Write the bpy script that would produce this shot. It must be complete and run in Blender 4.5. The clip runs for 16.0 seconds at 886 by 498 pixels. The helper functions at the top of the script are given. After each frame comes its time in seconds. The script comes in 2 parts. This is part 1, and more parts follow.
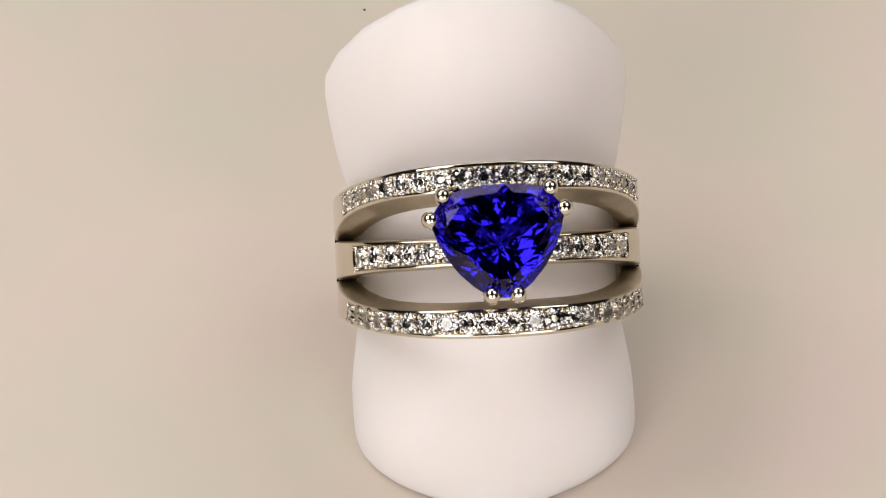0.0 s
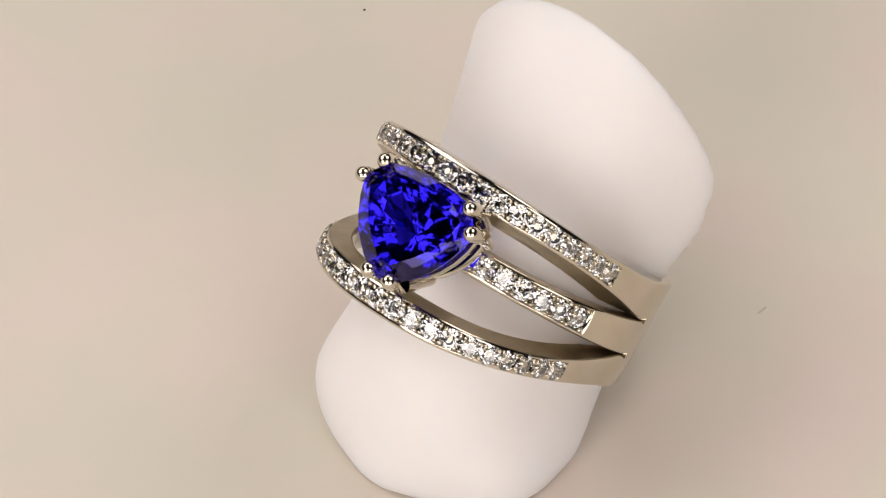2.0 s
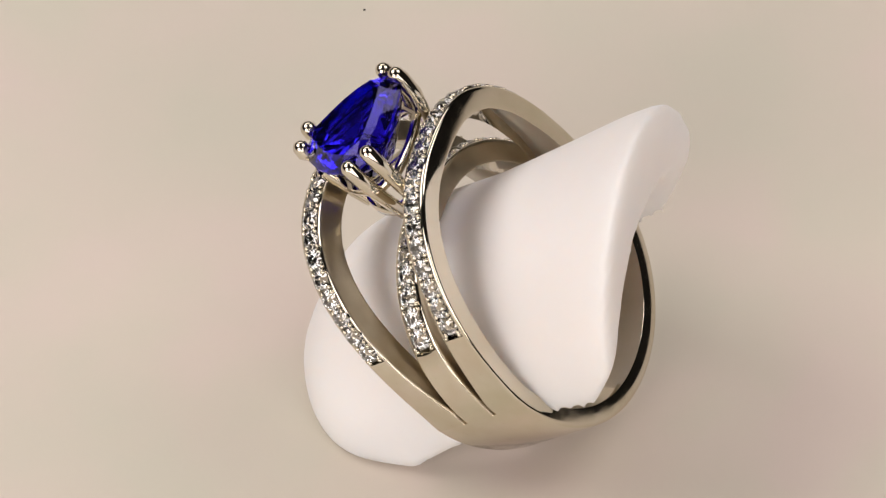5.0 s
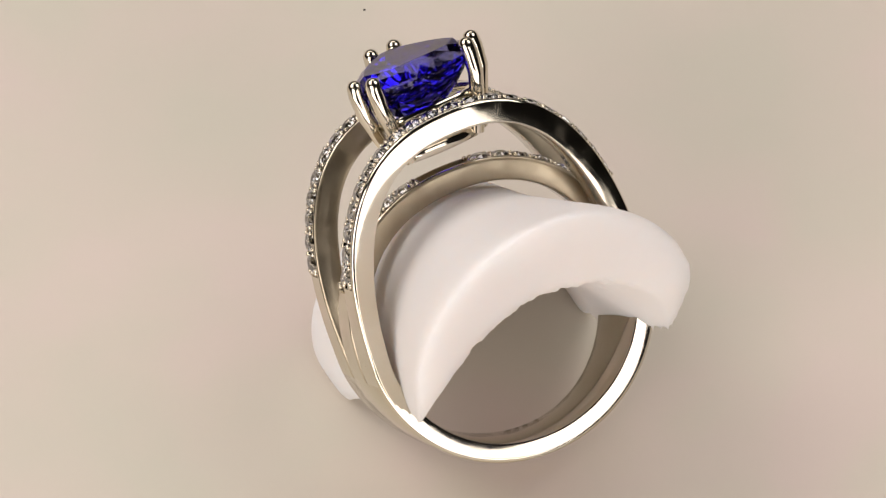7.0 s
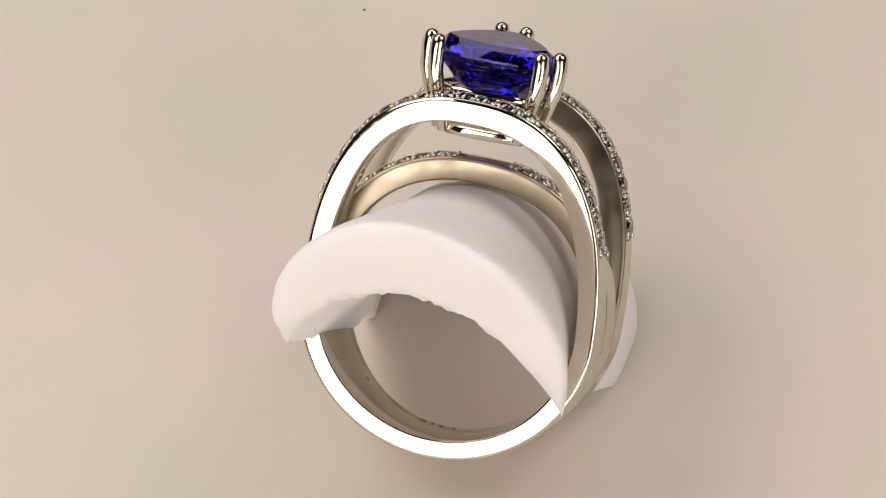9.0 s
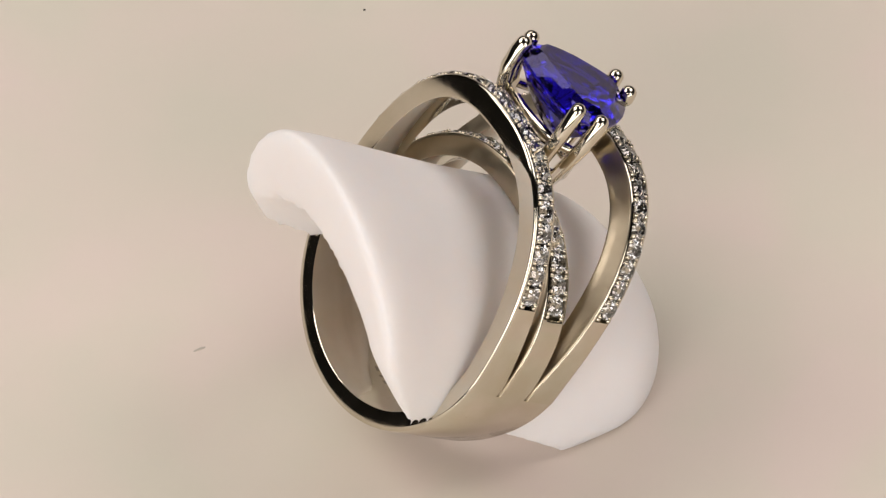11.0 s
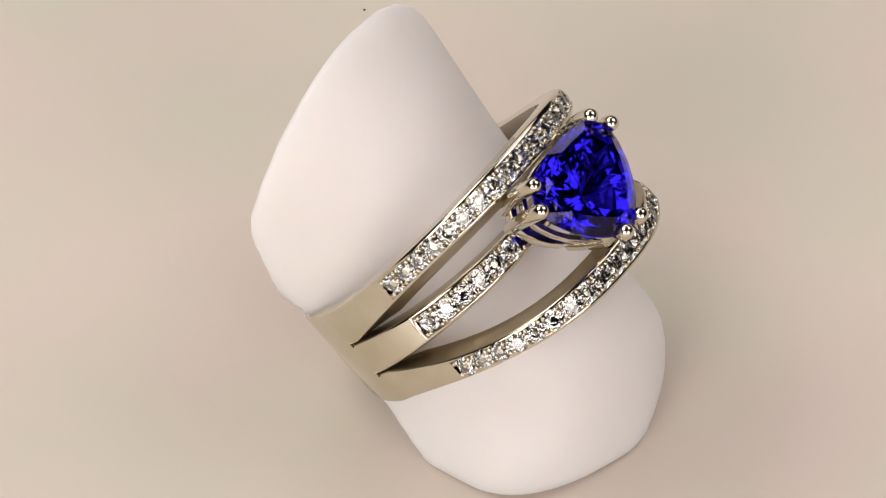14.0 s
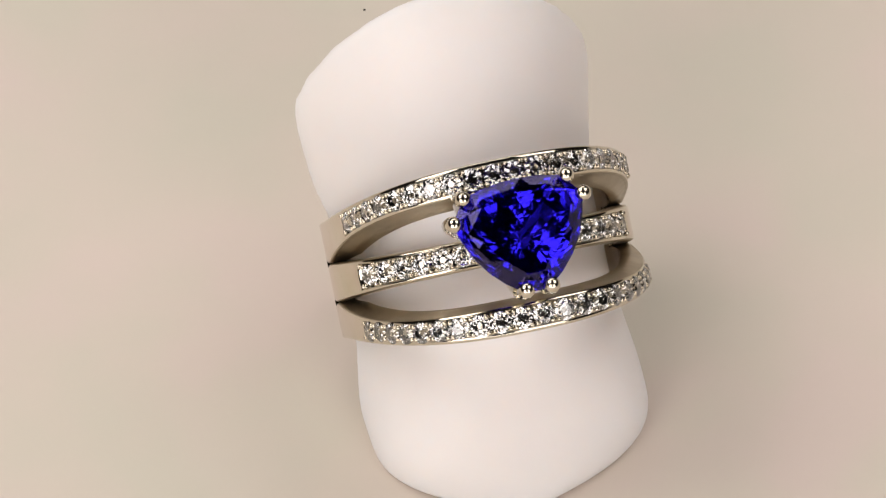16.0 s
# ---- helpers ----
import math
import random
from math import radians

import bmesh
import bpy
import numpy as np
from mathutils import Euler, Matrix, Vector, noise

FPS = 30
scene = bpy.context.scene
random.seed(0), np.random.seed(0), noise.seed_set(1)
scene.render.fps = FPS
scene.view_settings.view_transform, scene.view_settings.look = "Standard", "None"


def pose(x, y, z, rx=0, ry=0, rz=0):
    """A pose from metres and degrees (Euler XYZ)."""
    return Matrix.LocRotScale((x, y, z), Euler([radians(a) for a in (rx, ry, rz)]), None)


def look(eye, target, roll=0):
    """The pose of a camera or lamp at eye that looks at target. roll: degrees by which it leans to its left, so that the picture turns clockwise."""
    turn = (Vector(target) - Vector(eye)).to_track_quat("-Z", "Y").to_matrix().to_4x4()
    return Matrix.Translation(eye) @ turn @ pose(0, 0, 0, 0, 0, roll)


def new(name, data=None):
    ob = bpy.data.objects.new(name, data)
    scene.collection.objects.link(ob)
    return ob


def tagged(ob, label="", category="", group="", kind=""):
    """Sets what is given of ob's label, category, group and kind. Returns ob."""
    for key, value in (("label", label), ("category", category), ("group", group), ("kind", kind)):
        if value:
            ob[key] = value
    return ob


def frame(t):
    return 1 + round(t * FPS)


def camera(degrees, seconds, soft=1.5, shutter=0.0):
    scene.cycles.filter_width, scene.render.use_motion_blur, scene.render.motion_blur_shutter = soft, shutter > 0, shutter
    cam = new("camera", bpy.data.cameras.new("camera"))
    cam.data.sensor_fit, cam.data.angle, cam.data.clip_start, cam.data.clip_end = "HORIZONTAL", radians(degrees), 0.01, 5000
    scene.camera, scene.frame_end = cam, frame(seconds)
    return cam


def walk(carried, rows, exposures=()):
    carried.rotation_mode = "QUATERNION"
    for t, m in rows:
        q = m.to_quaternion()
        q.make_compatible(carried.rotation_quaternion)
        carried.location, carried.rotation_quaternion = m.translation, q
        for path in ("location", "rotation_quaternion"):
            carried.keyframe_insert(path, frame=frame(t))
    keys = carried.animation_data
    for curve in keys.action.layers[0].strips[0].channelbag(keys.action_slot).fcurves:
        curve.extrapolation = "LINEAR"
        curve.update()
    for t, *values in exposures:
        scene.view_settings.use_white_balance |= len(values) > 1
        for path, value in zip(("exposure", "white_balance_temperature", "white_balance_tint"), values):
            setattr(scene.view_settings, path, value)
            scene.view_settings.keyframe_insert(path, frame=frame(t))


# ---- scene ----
MM = 0.001
LIFT = 13.3                       # the turning axis stands on the table at the origin
cam = camera(6.0, 16.0, 1.3)
EYE = (-0.00252, -0.36775, 0.43555 + LIFT * MM)
AIM = (-0.00252, 0.0, LIFT * MM)
STILL = look(EYE, AIM, -2.39)
walk(cam, [(0.0, STILL), (16.0, STILL)])

# ---- light ----
scene.view_settings.exposure = 0.0
world = bpy.data.worlds.new("world")
scene.world = world
world.use_nodes = True
world.node_tree.nodes["Background"].inputs[0].default_value = (1.0, 0.93, 0.84, 1)
world.node_tree.nodes["Background"].inputs[1].default_value = 0.05


def area(name, eye, target, w, h, power, colour):
    data = bpy.data.lights.new(name, "AREA")
    data.shape, data.size, data.size_y = "RECTANGLE", w, h
    data.energy, data.color = power, colour
    ob = new(name, data)
    ob.matrix_world = look(eye, target)
    return ob


WARM = (1.0, 0.925, 0.885)
area("softbox_left", (-0.314, -0.484, 0.33), (0, 0, 0.01), 0.36, 0.36, 1.8, WARM)
area("softbox_right", (0.297, -0.494, 0.33), (0, 0, 0.01), 0.32, 0.34, 0.95, WARM)
area("softbox_back", (-0.10, 0.60, 0.55), (0, 0, 0.01), 0.60, 0.25, 1.2, WARM)
area("softbox_low", (-0.07, -0.66, 0.15), (-0.07, 0, 0.01), 1.28, 0.11, 1.75, WARM)
area("softbox_upper_left", (-0.46, 0.13, 0.63), (0, 0, 0.01), 0.52, 0.44, 3.2, WARM)
area("softbox_upper_right", (0.42, 0.16, 0.66), (0, 0, 0.01), 0.46, 0.42, 2.05, WARM)


# ---- materials ----
def material(name):
    m = bpy.data.materials.new(name)
    m.use_nodes = True
    t = m.node_tree
    return m, t, t.nodes["Principled BSDF"]


def noise_tex(t, scale, detail=4.0):
    co = t.nodes.new("ShaderNodeTexCoord")
    n = t.nodes.new("ShaderNodeTexNoise")
    n.inputs["Scale"].default_value, n.inputs["Detail"].default_value = scale, detail
    t.links.new(co.outputs["Object"], n.inputs["Vector"])
    return n


def ramp(t, source, stops):
    r = t.nodes.new("ShaderNodeValToRGB")
    while len(r.color_ramp.elements) < len(stops):
        r.color_ramp.elements.new(0.5)
    for e, (p, c) in zip(r.color_ramp.elements, stops):
        e.position, e.color = p, (*c, 1)
    t.links.new(source, r.inputs[0])
    return r


def bump(t, b, source, strength, distance):
    n = t.nodes.new("ShaderNodeBump")
    n.inputs["Strength"].default_value, n.inputs["Distance"].default_value = strength, distance
    t.links.new(source, n.inputs["Height"])
    t.links.new(n.outputs[0], b.inputs["Normal"])


def table_material():
    m, t, b = material("cream_table")
    big = noise_tex(t, 60.0, 3.0)
    r = ramp(t, big.outputs[0], [(0.35, (0.595, 0.560, 0.470)), (0.5, (0.62, 0.560, 0.480)), (0.65, (0.645, 0.555, 0.495))])
    t.links.new(r.outputs[0], b.inputs["Base Color"])
    b.inputs["Roughness"].default_value = 0.42
    b.inputs["Specular IOR Level"].default_value = 0.3
    bump(t, b, noise_tex(t, 900.0).outputs[0], 0.05, 0.0001)
    return m


def foam_material():
    m, t, b = material("white_foam")
    r = ramp(t, noise_tex(t, 140.0).outputs[0], [(0.3, (0.765, 0.735, 0.725)), (0.7, (0.795, 0.765, 0.755))])
    t.links.new(r.outputs[0], b.inputs["Base Color"])
    b.inputs["Roughness"].default_value = 0.75
    b.inputs["Subsurface Weight"].default_value = 0.85
    b.inputs["Subsurface Radius"].default_value = (0.0045, 0.004, 0.0036)
    b.inputs["Subsurface Scale"].default_value = 1.0
    bump(t, b, noise_tex(t, 1500.0, 3.0).outputs[0], 0.12, 0.0001)
    return m


def gold_material(name, dark, light, smooth, dull, wavy):
    """White gold with faint tone patches, uneven polish and fine drawn scratches."""
    m, t, b = material(name)
    r = ramp(t, noise_tex(t, 260.0).outputs[0], [(0.35, dark), (0.65, light)])
    t.links.new(r.outputs[0], b.inputs["Base Color"])
    b.inputs["Metallic"].default_value = 1.0
    f = ramp(t, noise_tex(t, 900.0, 6.0).outputs[0], [(0.4, (smooth,) * 3), (0.75, (dull,) * 3)])
    t.links.new(f.outputs[0], b.inputs["Roughness"])
    scratch = noise_tex(t, 1600.0, 3.0)
    stretch = t.nodes.new("ShaderNodeMapping")
    stretch.inputs["Scale"].default_value = (1.0, 0.12, 0.3)
    stretch.inputs["Rotation"].default_value = (0.4, 0.3, 0.7)
    t.links.new(scratch.inputs["Vector"].links[0].from_socket, stretch.inputs["Vector"])
    t.links.new(stretch.outputs[0], scratch.inputs["Vector"])
    mix = t.nodes.new("ShaderNodeMath")
    mix.operation = "MULTIPLY_ADD"
    mix.inputs[1].default_value = 0.10
    t.links.new(scratch.outputs[0], mix.inputs[0])
    t.links.new(noise_tex(t, 350.0, 2.0).outputs[0], mix.inputs[2])
    bump(t, b, mix.outputs[0], wavy, 0.0002)
    return m


def gem_material(name, colour, ior, rough=0.0, sheen=(1, 1, 1)):
    m, t, b = material(name)
    b.inputs["Base Color"].default_value = (*colour, 1)
    b.inputs["Transmission Weight"].default_value = 1.0
    b.inputs["IOR"].default_value = ior
    b.inputs["Specular Tint"].default_value = (*sheen, 1)
    b.inputs["Roughness"].default_value = rough
    return m


def plain(name, colour, rough):
    m, t, b = material(name)
    n = ramp(t, noise_tex(t, 6.0).outputs[0], [(0.3, tuple(c * 0.93 for c in colour)), (0.7, colour)])
    t.links.new(n.outputs[0], b.inputs["Base Color"])
    b.inputs["Roughness"].default_value = rough
    return m


TABLE, FOAM, GOLD = table_material(), foam_material(), gold_material("white_gold", (0.65, 0.59, 0.47), (0.71, 0.66, 0.56), 0.06, 0.14, 0.035)
# rougher gold for the gap walls, darkened to carry the shade between the shanks
SHADED_SATIN = gold_material("shaded_unpolished_white_gold", (0.38, 0.32, 0.23), (0.48, 0.41, 0.30), 0.28, 0.42, 0.10)
SAPPHIRE = gem_material("blue_sapphire", (0.012, 0.006, 0.46), 1.77, 0.045, (0.38, 0.33, 0.75))
DIAMOND = gem_material("diamond", (0.98, 0.98, 0.98), 2.42)
WALL = plain("dark_grey_wall_paint", (0.04, 0.038, 0.036), 0.9)
CEIL = plain("dark_grey_ceiling_paint", (0.05, 0.048, 0.045), 0.9)
SPECK = plain("dark_dust", (0.08, 0.07, 0.06), 0.9)
FLUFF = plain("grey_fluff", (0.50, 0.46, 0.40), 0.9)
ETCH = plain("etched_gold", (0.27, 0.23, 0.17), 0.6)


# ---- mesh helpers ----
def part(name, bm, mat, parent=None, label="", smooth=False):
    me = bpy.data.meshes.new(name)
    bmesh.ops.recalc_face_normals(bm, faces=bm.faces)
    bm.to_mesh(me)
    bm.free()
    return part_of(name, me, mat, parent, label, smooth)


def part_of(name, me, mat, parent=None, label="", smooth=False):
    if not me.materials:
        me.materials.append(mat)
        if smooth:
            me.shade_smooth()
            me.set_sharp_from_angle(angle=radians(smooth))
    ob = new(name, me)
    if parent:
        ob.parent = parent
    return tagged(ob, label)


def loft(rings, closed=False, capped=True):
    """A skin over rings of points, each ring closed."""
    bm = bmesh.new()
    vs = [[bm.verts.new(p) for p in ring] for ring in rings]
    pairs = list(zip(vs, vs[1:])) + ([(vs[-1], vs[0])] if closed else [])
    for a, b in pairs:
        for i in range(len(a)):
            j = (i + 1) % len(a)
            bm.faces.new((a[i], a[j], b[j], b[i]))
    if capped and not closed:
        bm.faces.new(vs[0])
        bm.faces.new(vs[-1])
    return bm


def box(x0, x1, y0, y1, z0, z1):
    return loft([[Vector(p) for p in ((x0, y0, z), (x1, y0, z), (x1, y1, z), (x0, y1, z))] for z in (z0, z1)])


def tube(points, radii, sides=12, dome=True):
    """A round rod along points, with domed ends."""
    rings = []
    pts = [Vector(p) for p in points]
    for i, p in enumerate(pts):
        d = (pts[min(i + 1, len(pts) - 1)] - pts[max(i - 1, 0)]).normalized()
        u = d.orthogonal().normalized()
        v = d.cross(u)
        steps = [(0, 1)]
        if dome and i == len(pts) - 1:
            steps = [(math.sin(k * 0.3), math.cos(k * 0.3)) for k in range(6)]
        for along, wide in steps:
            r = radii[i] * MM
            rings.append([p + d * r * along + (u * math.cos(a) + v * math.sin(a)) * r * wide
                          for a in (2 * math.pi * k / sides for k in range(sides))])
    return loft(rings)


# ---- the ring's own space: x across, a along the finger, n out through the stone, in millimetres ----
AX = Vector((0.99911, 0.03285, -0.02628))
AA = Vector((-0.00879, 0.77391, 0.63323))
AN = Vector((0.04114, -0.63244, 0.77352))
CX, CA, CN = 0.67, -0.35, -4.2


def place(x, a, n):
    """From the ring's space (centre of its bore) to the table's space, in metres."""
    p = AX * (x + CX) + AA * (a + CA) + AN * (n + CN)
    return Vector((p.x, p.y, p.z + LIFT)) * MM


# ---- setting ----
def setting():
    ground = part("ground", box(-1.5, 1.5, -1.5, 1.5, -0.03, 0.0), TABLE)
    tagged(ground, "matt cream-white tabletop with faint pinkish tints", "table", kind="structure")
    for name, b in (("wall_north", (-1.6, 1.6, 1.5, 1.6, -0.8, 1.8)), ("wall_south", (-1.6, 1.6, -1.6, -1.5, -0.8, 1.8)),
                    ("wall_east", (1.5, 1.6, -1.5, 1.5, -0.8, 1.8)), ("wall_west", (-1.6, -1.5, -1.5, 1.5, -0.8, 1.8))):
        tagged(part(name, box(*b), WALL), "plain dark grey painted wall", "wall", kind="structure")
    tagged(part("ceiling", box(-1.5, 1.5, -1.5, 1.5, 1.7, 1.8), CEIL), "plain dark grey painted ceiling", "ceiling", kind="structure")


# ---- the white holder ----
def holder_point(x, a, n):
    p = AX * (x + CX) + AA * a + AN * n
    return Vector((p.x, p.y, p.z + LIFT)) * MM


def holder_section(a):
    """Outer arch, then the shallow inner arch, at a along the holder."""
    crest = 4.15 - 5.75 * min(max(-4 - a, 0) / 13.6, 1.15) ** 2
    flare = min(max((a - 3) / 10, 0), 1)
    half = 8.85 + 2.0 * flare ** 1.1 + 0.8 * min(max((-4 - a) / 5, 0), 1)
    half *= math.sqrt(1 - (min(max(-12 - a, 0), 5.9) / 6.2) ** 2)
    low = min(max((-8.5 - a) / 3.5, 0), 1)
    thin = min(max((2.0 - a) / 6.0, 0), 1)
    mid = -8.45 + 1.95 * low
    lip, bend = 0.12 + 0.98 * thin, 2.0 - 0.88 * thin      # the hollow runs out to thin tips at the upper end
    wrap = radians(6 + 40 * low)
    k = 44
    angles = [-wrap + (math.pi + 2 * wrap) * i / k for i in range(k + 1)]
    out, inner = [], []
    for i, g in enumerate(angles):
        c, q = math.cos(g), math.sin(g)
        out.append((half * math.copysign(abs(c) ** 0.97, c), mid + ((crest - mid) if q > 0 else 5.5) * math.copysign(abs(q) ** 0.97, q)))
        wob = 0.35 * noise.noise((i * 1.3, a * 0.7, 1.7)) * max(q, 0)
        inner.append(((half - lip) * c, mid + (0.57 * (crest - mid) + wob if q > 0 else 5.1) * math.copysign(abs(q) ** bend, q)))
    return [(x * (1 + (0.085 * flare if x < 0 else 0)), n + 0.07 * x * (crest - n) / 13) for x, n in out + inner[::-1]]


def foam_holder():
    bm = loft([[holder_point(x, s, m) for x, m in holder_section(s)] for s in (-24 + 0.7 * i for i in range(70))])
    # the level cut at the table and the upright cut behind
    top, mid, tip = holder_point(0, 17.7, 4.2), holder_point(0, 11.8, -5.0), holder_point(0, 6.8, -8.9)
    for co, no in ((Vector((0, 0, 0)), Vector((0, 0, -1))), (top, (mid - top).cross(AX).normalized()), (mid, (tip - mid).cross(AX).normalized())):
        if co.length > 0 and no.dot(AA) < 0:
            no = -no
        bmesh.ops.bisect_plane(bm, geom=bm.verts[:] + bm.edges[:] + bm.faces[:], dist=1e-7, plane_co=co, plane_no=no, clear_outer=True)
        rim = [e for e in bm.edges if e.is_boundary]
        bmesh.ops.contextual_create(bm, geom=rim)
    ob = part("ring_holder", bm, FOAM, smooth=50)
    grain = ob.modifiers.new("even_mesh", "REMESH")
    grain.mode, grain.voxel_size, grain.use_smooth_shade = "VOXEL", 0.00025, True
    soft = ob.modifiers.new("soft_edges", "SMOOTH")
    soft.factor, soft.iterations = 0.5, 75
    # bake the two, then tear the hollow side a little
    me = bpy.data.meshes.new_from_object(ob.evaluated_get(bpy.context.evaluated_depsgraph_get()))
    ob.modifiers.clear()
    ob.data = me
    normals = [v.normal.copy() for v in me.vertices]
    for v, out in zip(me.vertices, normals):
        under = min(max((0.1 - out.dot(AN)) / 0.4, 0), 1) * min(max((0.62 - out.dot(AA)) / 0.3, 0), 1)
        if under > 0 and v.co.dot(AA) > 0.006 + AA.z * LIFT * MM:
            p = v.co / MM
            under *= min(max((7.2 - abs(p.dot(AX) - CX)) / 2.5, 0.06), 1)
            v.co += out * MM * under * (0.30 * noise.noise(p * 0.9) + 0.18 * noise.noise(p * 2.2))
    return tagged(ob, "white foam half-round holder standing slanted on the table", "ring holder")


# ---- the ring ----
RX, RB = 10.35, 10.03


def arch(top, power, ang):
    """Outer profile of a shank; ang 0 is the right side, 90 the crest."""
    c, s = math.cos(ang), math.sin(ang)
    if s < 0:
        return Vector((RX * c, RB * s))
    e = 2 / power
    return Vector((RX * math.copysign(abs(c) ** e, c), top * s ** e))


def arch_frame(top, power, ang):
    p = arch(top, power, ang)
    d = (arch(top, power, ang + 0.004) - arch(top, power, ang - 0.004)).normalized()
    return p, Vector((d.y, -d.x))


LOW = -0.10


def edges(kind, h):
    """Near and far edge of a shank along the finger, h from 0 at the fork to 1 at the crest."""
    if kind == 0:
        return -1.0 - 0.3 * (1 - h), 1.0 + 0.3 * (1 - h)
    lo = 1.36 + 2.45 * (1 - (1 - h) ** 1.4)
    if kind > 0:
        return lo, 4.2 + 1.65 * h ** 1.35
    return -3.85 - 2.0 * h ** 1.35, -lo


SHANKS = {1: (15.0, 2.4), 0: (10.2, 2.2), -1: (15.0, 2.4)}
THICK = 1.35


def bar_section(half, th, top_side):
    """Section of a bar: small bevels, nearly flat polished flanks held by close loops."""
    left = [(-half, -0.24), (-half + 0.03, -0.13), (-half + 0.09, -0.05)]
    flank = [(half, -0.24), (half + 0.007, -0.30), (half + 0.026, -th / 2), (half + 0.007, -th + 0.16), (half, -th + 0.10), (half - 0.03, -th + 0.03), (half - 0.10, -th)]
    return left + top_side + [(-w, r) for w, r in left[::-1]][:2] + flank + [(-w, r) for w, r in flank[:0:-1]]


def shank(name, kind, set_from, parent):
    top, power = SHANKS[kind]
    rings = []
    count = 260
    for i in range(count + 1):
        ang = LOW + (math.pi - 2 * LOW) * i / count
        p, out = arch_frame(top, power, ang)
        h = max(p.y, 0) / top
        lo, hi = edges(kind, h)
        mid, half = (lo + hi) / 2, (hi - lo) / 2
        cut = 1.0 if p.y > set_from + 0.12 else 0.0
        if kind == 0:
            cut = min(max((p.y - set_from + 0.10) / 0.30, 0), 1)
        deep, seat = 0.50 * cut, (half - 0.34) * (cut if kind == 0 else 1) + 0.005
        th = THICK + 0.28 * min(1, h * 2)
        top_side = [(-half + 0.2, 0.0), (-half + 0.27, 0.0), (-seat, -deep), (seat, -deep), (half - 0.27, 0.0), (half - 0.2, 0.0)]
        sect = bar_section(half, th, top_side)
        # the flank towards the gap leans out below, as far as the gap allows
        lean = min(0.75, 0.7 * (lo - edges(0, h)[1])) if kind > 0 else min(0.45, 0.5 * (edges(0, h)[0] - hi))
        sect = [(w + kind * lean * min(1, r / th) if w * kind < 0 and r < -0.3 else w, r) for w, r in sect]
        rings.append([place(p.x + out.x * r, mid + w, p.y + out.y * r) for w, r in sect])
    bm = loft(rings)
    bm.normal_update()
    for f in bm.faces:       # the walls of the gaps are unpolished, their shade put into the colour
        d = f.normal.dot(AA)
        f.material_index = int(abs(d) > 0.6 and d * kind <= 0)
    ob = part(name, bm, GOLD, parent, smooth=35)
    ob.data.materials.append(SHADED_SATIN)
    return ob


def band(parent):
    rings = []
    count = 90
    for i in range(count + 1):
        ang = LOW - (math.pi + 2 * LOW) * i / count
        p, out = arch_frame(10, 2, ang)
        f = min(1.0, max(0.0, -p.y / RB))
        hi, lo = 4.2 - 0.3 * f ** 2.5, -3.85 + 2.9 * f ** 1.8       # it narrows below, towards the upper side
        half, mid = (hi - lo) / 2, (hi + lo) / 2
        th = THICK
        sect = bar_section(half, th, [(-half + 0.2, 0.0), (half - 0.2, 0.0)])
        rings.append([place(p.x + out.x * r, mid + w, p.y + out.y * r) for w, r in sect])
    return part("band", loft(rings), GOLD, parent, "polished white gold band", smooth=35)


def brilliant(radius):
    """A small round cut stone, table up along z, girdle at 0."""
    bm = bmesh.new()
    r = radius

    def circle(count, f, z, shift=0.0):
        return [bm.verts.new((f * r * math.cos(a), f * r * math.sin(a), z * r)) for a in (2 * math.pi * (k + shift) / count for k in range(count))]

    n = 10
    table, star, gird = circle(n, 0.52, 0.33), circle(n, 0.77, 0.21, 0.5), circle(2 * n, 1.0, 0.0)
    edge, low, deep = circle(2 * n, 0.985, -0.06), circle(2 * n, 0.66, -0.34, 0.5), circle(n, 0.34, -0.60)
    tip = bm.verts.new((0, 0, -0.86 * r))
    bm.faces.new(table)
    for k in range(n):
        j = (k + 1) % n
        g0, g1, g2 = gird[2 * k], gird[2 * k + 1], gird[(2 * k + 2) % (2 * n)]
        for f in ((table[k], star[k], table[j]), (table[j], star[k], g2), (star[k], g0, g1), (star[k], g1, g2), (table[k], g0, star[k])):
            bm.faces.new(f)
        bm.faces.new((deep[k], tip, deep[j]))
        bm.faces.new((low[2 * k], deep[k], low[2 * k + 1]))
        bm.faces.new((low[2 * k + 1], deep[k], deep[j]))
        bm.faces.new((low[2 * k + 1], deep[j], low[(2 * k + 2) % (2 * n)]))
    for k in range(2 * n):
        j = (k + 1) % (2 * n)
        bm.faces.new((gird[k], edge[k], edge[j], gird[j]))
        bm.faces.new((edge[k], low[k], edge[j]))
        bm.faces.new((edge[j], low[k], low[j]))
    me = bpy.data.meshes.new("diamond")
    bmesh.ops.recalc_face_normals(bm, faces=bm.faces)
    bmesh.ops.scale(bm, vec=(MM, MM, MM), verts=bm.verts)
    bm.to_mesh(me)
    bm.free()
    return me


def bead_mesh():
    bm = bmesh.new()
    bmesh.ops.create_uvsphere(bm, u_segments=8, v_segments=5, radius=0.19 * MM)
    me = bpy.data.meshes.new("bead")
    bm.to_mesh(me)
    bm.free()
    return me


def stand(x, a, n, out, spin=0.0):
    """Pose of a small part at a place of the ring's space, its z along out (in the x-n plane)."""
    z = (AX * out.x + AN * out.y).normalized()
    y = AA
    xx = y.cross(z).normalized()
    m = Matrix((xx, y, z)).transposed().to_4x4()
    return Matrix.Translation(place(x, a, n)) @ m @ Matrix.Rotation(spin, 4, "Z")


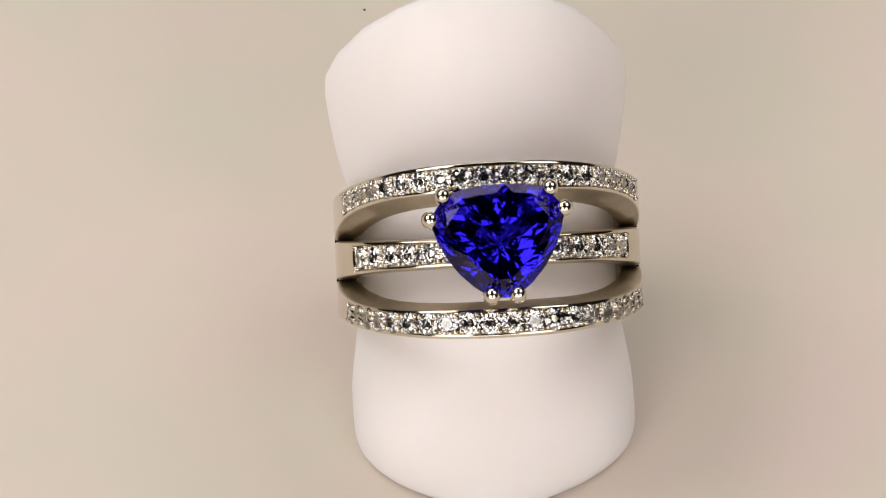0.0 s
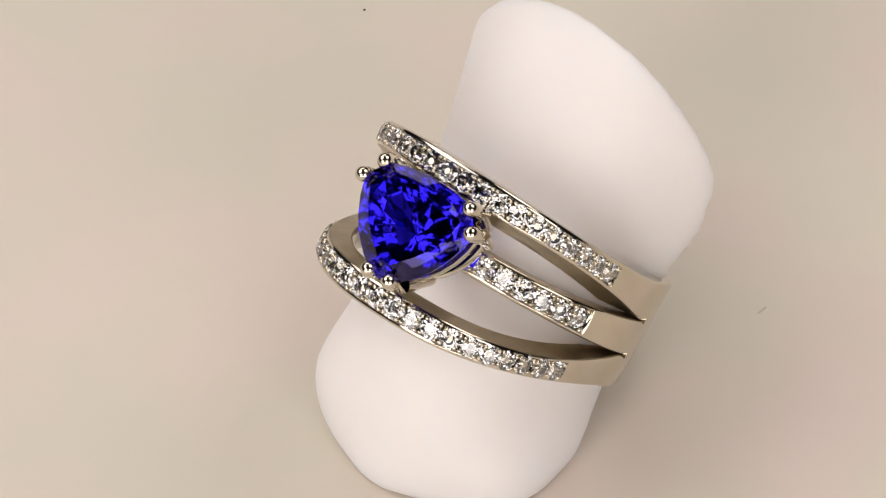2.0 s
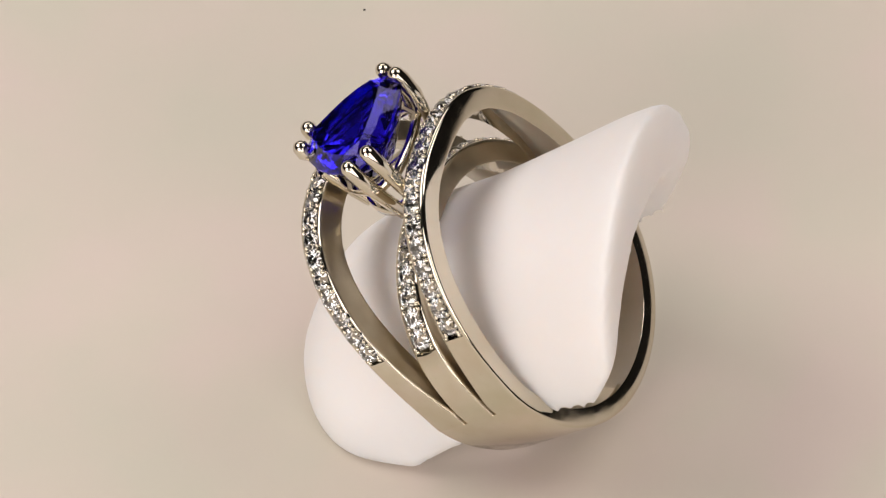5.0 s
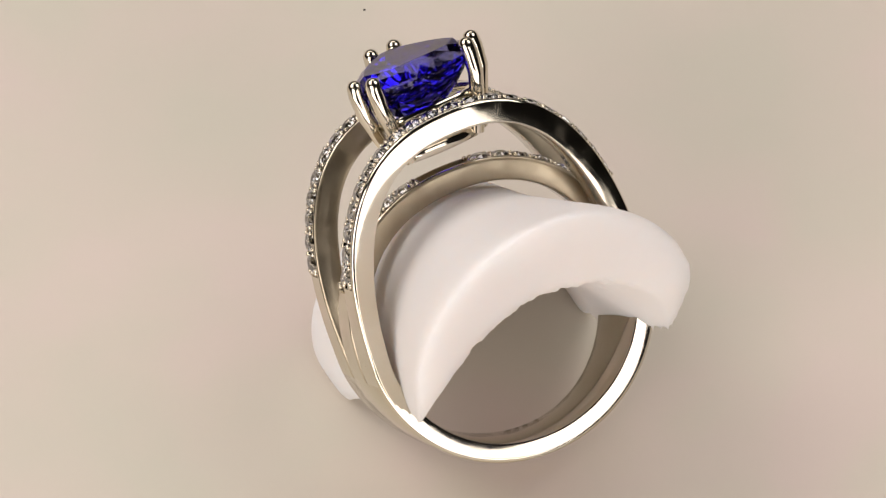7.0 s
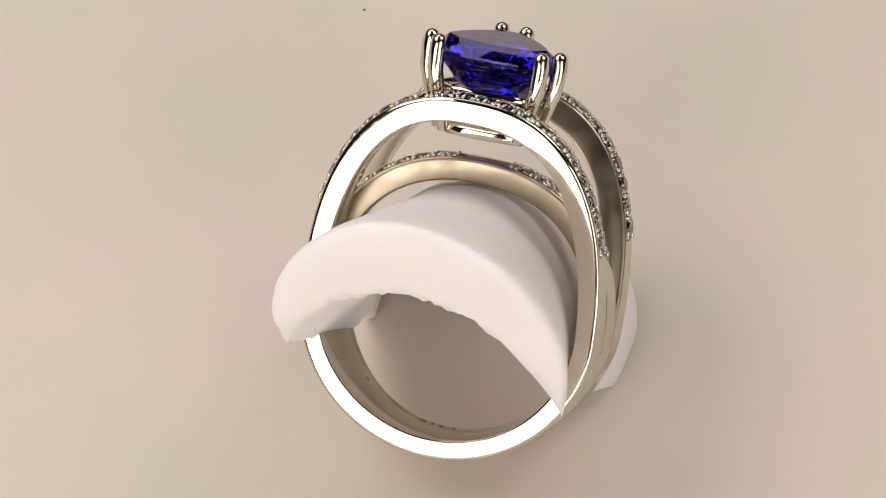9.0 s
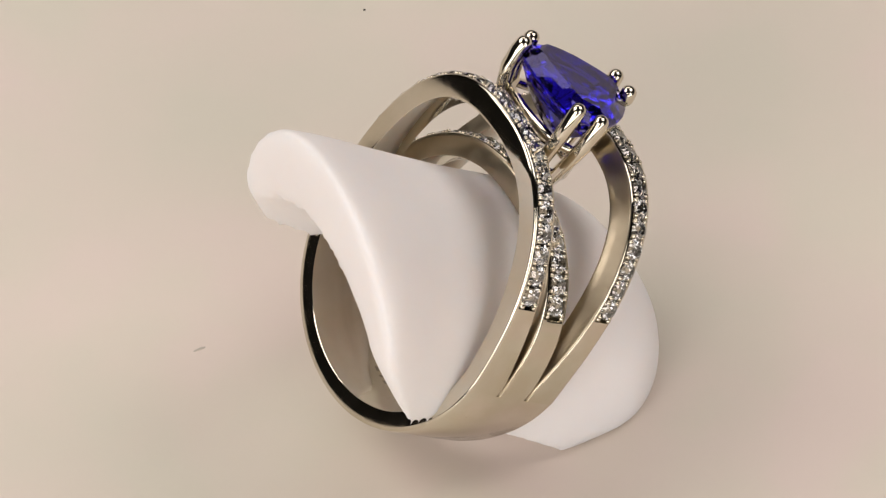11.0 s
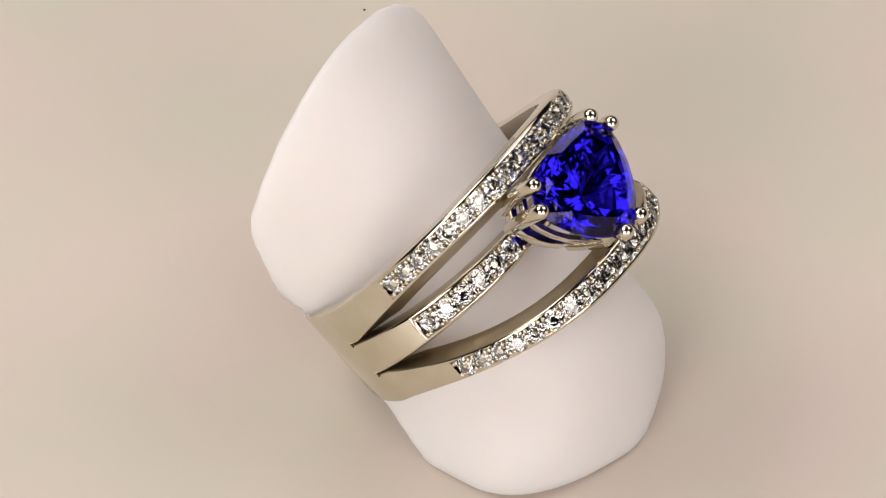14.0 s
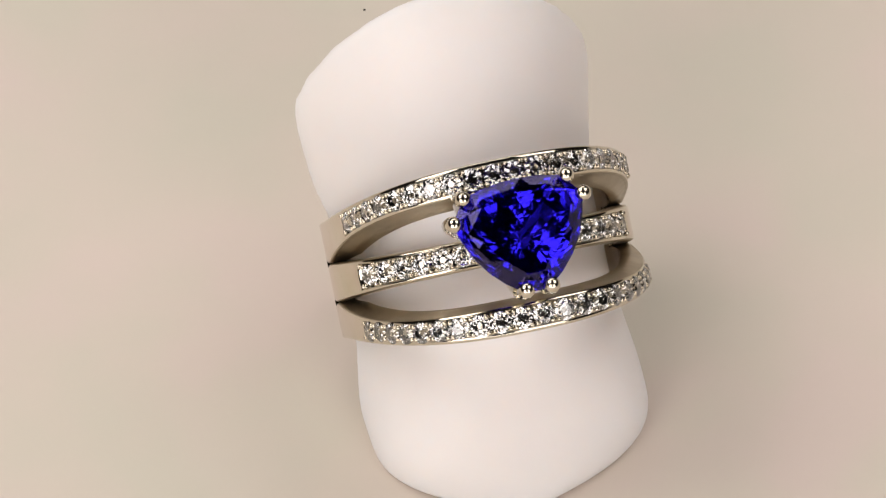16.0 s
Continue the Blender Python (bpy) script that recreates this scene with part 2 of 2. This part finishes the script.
def pave(kind, set_from, pitch, parent, stone, bead):
    top, power = SHANKS[kind]
    path = []
    length = 0.0
    last = None
    for i in range(2001):
        ang = math.pi * i / 2000
        p, out = arch_frame(top, power, min(max(ang, 0.005), math.pi - 0.005))
        if p.y < set_from + 0.2:
            last = None
            continue
        if last is not None:
            length += (p - last).length
        path.append((length, p.copy(), out))
        last = p.copy()
    count = round((length - pitch) / pitch) + 1
    rnd = random.Random(kind + 5)

    def at(d):
        d = min(max(d, 0), length)
        return min(path, key=lambda e: abs(e[0] - d))

    for k in range(count):
        _, p, out = at(pitch / 2 + (length - pitch) * k / (count - 1))
        lo, hi = edges(kind, p.y / top)
        mid = (lo + hi) / 2
        if kind == 0 and abs(p.x) < 2.2:
            continue
        ob = part_of("diamond", stone, DIAMOND, parent)
        lean = Matrix.Rotation(rnd.uniform(-0.09, 0.09), 4, "X") @ Matrix.Rotation(rnd.uniform(-0.09, 0.09), 4, "Y")
        ob.matrix_local = stand(p.x - out.x * 0.02, mid, p.y - out.y * 0.02, out, rnd.uniform(0, 1)) @ lean
    for k in range(count + 1):
        for step in (-0.19, 0.19):
            _, p, out = at((length - pitch) * k / (count - 1) + step)
            if kind == 0 and abs(p.x) < 1.6:
                continue
            lo, hi = edges(kind, p.y / top)
            mid, half = (lo + hi) / 2, (hi - lo) / 2
            for side in (-1, 1):
                ob = part_of("bead", bead, GOLD, parent, smooth=60)
                lift = rnd.uniform(-0.03, 0.07)
                ob.matrix_local = stand(p.x + out.x * lift, mid + side * (half - 0.42 - rnd.uniform(0, 0.06)), p.y + out.y * lift, out)


# outline of the big stone: three bowed sides with cut corners, x across and a along the finger
CORNERS = [((-3.25, 3.62), (-4.42, 2.15)), ((-0.78, -3.35), (0.78, -3.35)), ((4.42, 2.15), (3.25, 3.62))]
BOWS = [0.74, 0.74, 0.45]
HEAD_TURN = radians(2.4)          # the whole head sits a little turned on the shanks


def head_place(x, a, n):
    """From the head's own space to the table's space."""
    c, q = math.cos(HEAD_TURN), math.sin(HEAD_TURN)
    a -= 0.6
    return place(x * c - a * q, x * q + a * c + 0.6, n)


def trillion(scale, n, per=5, inset=0.0):
    """The outline at a scale: corner cuts and bowed sides, evenly divided."""
    pts = []
    for k in range(3):
        a0, a1 = (Vector(c) for c in CORNERS[k])
        d = Vector(CORNERS[(k + 1) % 3][0]) - a1
        out = Vector((d.y, -d.x)).normalized()
        if out.dot(a1 + d * 0.5) < 0:
            out = -out
        pts.append(a0)
        for i in range(per):
            f = i / per
            pts.append(a1 + d * f + out * BOWS[k] * 4 * f * (1 - f))
    pts = [p * scale * 1.03 for p in pts]
    return [Vector((p.x, p.y, n)) - p.normalized().to_3d() * inset for p in pts]


TOPN = 18.62      # height of the table of the stone over the bore's centre


def sapphire(parent):
    """A brilliant-cut trillion: flat table, two rows of crown facets, five rows of pavilion facets."""
    bm = bmesh.new()
    rnd = random.Random(3)

    def ring(scale, n, half_step=False, rough=0.0, inset=0.0):
        pts = trillion(scale, n, inset=inset)
        if half_step:
            pts = [(pts[i] + pts[(i + 1) % len(pts)]) / 2 for i in range(len(pts))]
        return [bm.verts.new(head_place(p.x + rnd.uniform(-rough, rough), p.y + 0.15 + rnd.uniform(-rough, rough),
                                        p.z - 0.03 * p.y + rnd.uniform(-rough, rough))) for p in pts]

    rows = [ring(0.985, TOPN, inset=1.22), ring(0.985, TOPN - 0.35, True, 0.03, 0.62), ring(0.985, TOPN - 0.84), ring(0.985, TOPN - 1.0)]
    for k, (scale, drop) in enumerate(((0.80, 2.1), (0.58, 3.15), (0.36, 4.0), (0.16, 4.6))):
        rows.append(ring(scale, TOPN - drop, k % 2 == 0, 0.02))
    tip = bm.verts.new(head_place(0, 0.2, TOPN - 5.0))
    bm.faces.new(rows[0])
    n = len(rows[0])
    ahead = [False, True, False, False, True, False, True, False]
    for r in range(len(rows) - 1):
        a, b = rows[r], rows[r + 1]
        for i in range(n):
            j = (i + 1) % n
            if ahead[r] == ahead[r + 1]:
                bm.faces.new((a[i], a[j], b[j], b[i]))
            elif ahead[r + 1]:                       # the lower row sits half a step on
                bm.faces.new((a[i], a[j], b[i]))
                bm.faces.new((b[i], a[j], b[j]))
            else:
                bm.faces.new((a[i], b[j], b[i]))
                bm.faces.new((a[i], a[j], b[j]))
    for i in range(n):
        bm.faces.new((rows[-1][i], rows[-1][(i + 1) % n], tip))
    return part("sapphire", bm, SAPPHIRE, parent, "deep blue faceted trillion-cut sapphire")


PRONGS = [(-3.52, 3.80, 0.15), (-4.50, 2.30, 0.15), (3.66, 3.74, 0.15), (4.50, 2.32, 0.15), (-0.87, -3.10, 0.5), (0.90, -3.16, 0.5)]


def head(parent):
    for x, a, up in PRONGS:
        d = Vector((x, a)).normalized()
        foot = Vector((x * 0.72, a * 0.72))
        pts = [head_place(foot.x, foot.y, 12.2), head_place(x * 0.86, a * 0.86, 14.2), head_place(x * 0.985, a * 0.985, 16.2), head_place(x, a, 17.5 + up), head_place(x - d.x * 0.06, a - d.y * 0.06, 18.0 + up)]
        part("prong", tube(pts, [0.46, 0.50, 0.54, 0.56, 0.55]), GOLD, parent, "polished round claw", smooth=50)
    for name, scale, n, r in (("upper_gallery_rail", 0.80, 15.0, 0.30), ("lower_gallery_rail", 0.66, 12.4, 0.42)):
        pts = [head_place(p.x, p.y + 0.2, n) for p in trillion(scale, 0)]
        rings = []
        for i, p in enumerate(pts):
            d = (pts[(i + 1) % len(pts)] - pts[i - 1]).normalized()
            u = AN
            v = d.cross(u).normalized()
            rr = r * MM
            rings.append([p + u * a * rr + v * b * rr * 0.8 for a, b in ((1, 0.7), (0.7, 1), (-0.7, 1), (-1, 0.7), (-1, -0.7), (-0.7, -1), (0.7, -1), (1, -0.7))])
        part(name, loft(rings, closed=True), GOLD, parent, smooth=40)


def hallmark(parent):
    """Small etched strokes on the inside of the band, too small to read."""
    for x, wide in ((5.9, 0.26), (1.6, 0.42), (0.95, 0.20), (0.35, 0.34), (-0.55, 0.18)):
        ang = -math.acos(x / (RX - THICK))
        p, out = arch_frame(10, 2, ang)
        p = p - out * (THICK + 0.004)
        bm = box(-wide / 2 * MM, wide / 2 * MM, -0.16 * MM, 0.16 * MM, -0.012 * MM, 0.0)
        ob = part("hallmark", bm, ETCH, parent, "dark etched stroke")
        ob.matrix_local = stand(p.x, -0.75, p.y, Vector((-out.x, -out.y)))


def gem_ring():
    ring = new("ring")
    tagged(ring, "white gold three-row ring with blue sapphire and small diamonds", "ring")
    band(ring)
    shank("upper_shank", 1, 6.0, ring)
    shank("middle_shank", 0, 5.1, ring)
    shank("lower_shank", -1, 6.0, ring)
    sapphire(ring)
    head(ring)
    hallmark(ring)
    stone, bead = brilliant(0.75), bead_mesh()
    pave(1, 6.0, 1.47, ring, stone, bead)
    pave(-1, 6.0, 1.47, ring, stone, bead)
    pave(0, 5.1, 1.50, ring, stone, bead)
    return ring


def flake(name, x, y, long, wide, turn_deg, mat, label):
    """A thin uneven flake that lies on the table; its own origin is the turning axis."""
    rnd = random.Random(11)
    rim = []
    for k in range(12):
        a = 2 * math.pi * k / 12
        r = 0.8 + 0.35 * rnd.random()
        rim.append(Vector((long * r * math.cos(a), wide * r * math.sin(a), 0)))
    spin = Matrix.Rotation(radians(turn_deg), 3, "Z")
    bm = loft([[(spin @ p * k + Vector((x, y, z))) * MM for p in rim] for k, z in ((1, 0.004), (0.9, 0.05), (0.5, 0.08))])
    return tagged(part(name, bm, mat, smooth=60), label, "dust")


setting()
# the still speck is a flake added in place of dust on the lens
flake("lens_dust_speck", -7.4, 33.8, 0.10, 0.09, 0, SPECK, "tiny dark flake on the cream table, standing in for lens dust")
fluff = flake("fluff", 11.1, 16.4, 0.50, 0.10, 87, FLUFF, "tiny pale grey fluff lying beside the ring holder")
holder = foam_holder()
ring_thing = gem_ring()


# ---- what turns ----
def turn(t):
    w = -0.37978526
    return math.degrees(w * t - 0.03586691 * math.sin(w * t) + 0.04433827 * (math.cos(w * t) - 1))


def motions():
    rows = [(k / 2, pose(0, 0, 0, 0, 0, turn(k / 2))) for k in range(33)]
    walk(ring_thing, rows)
    walk(holder, rows)
    walk(fluff, rows)


motions()
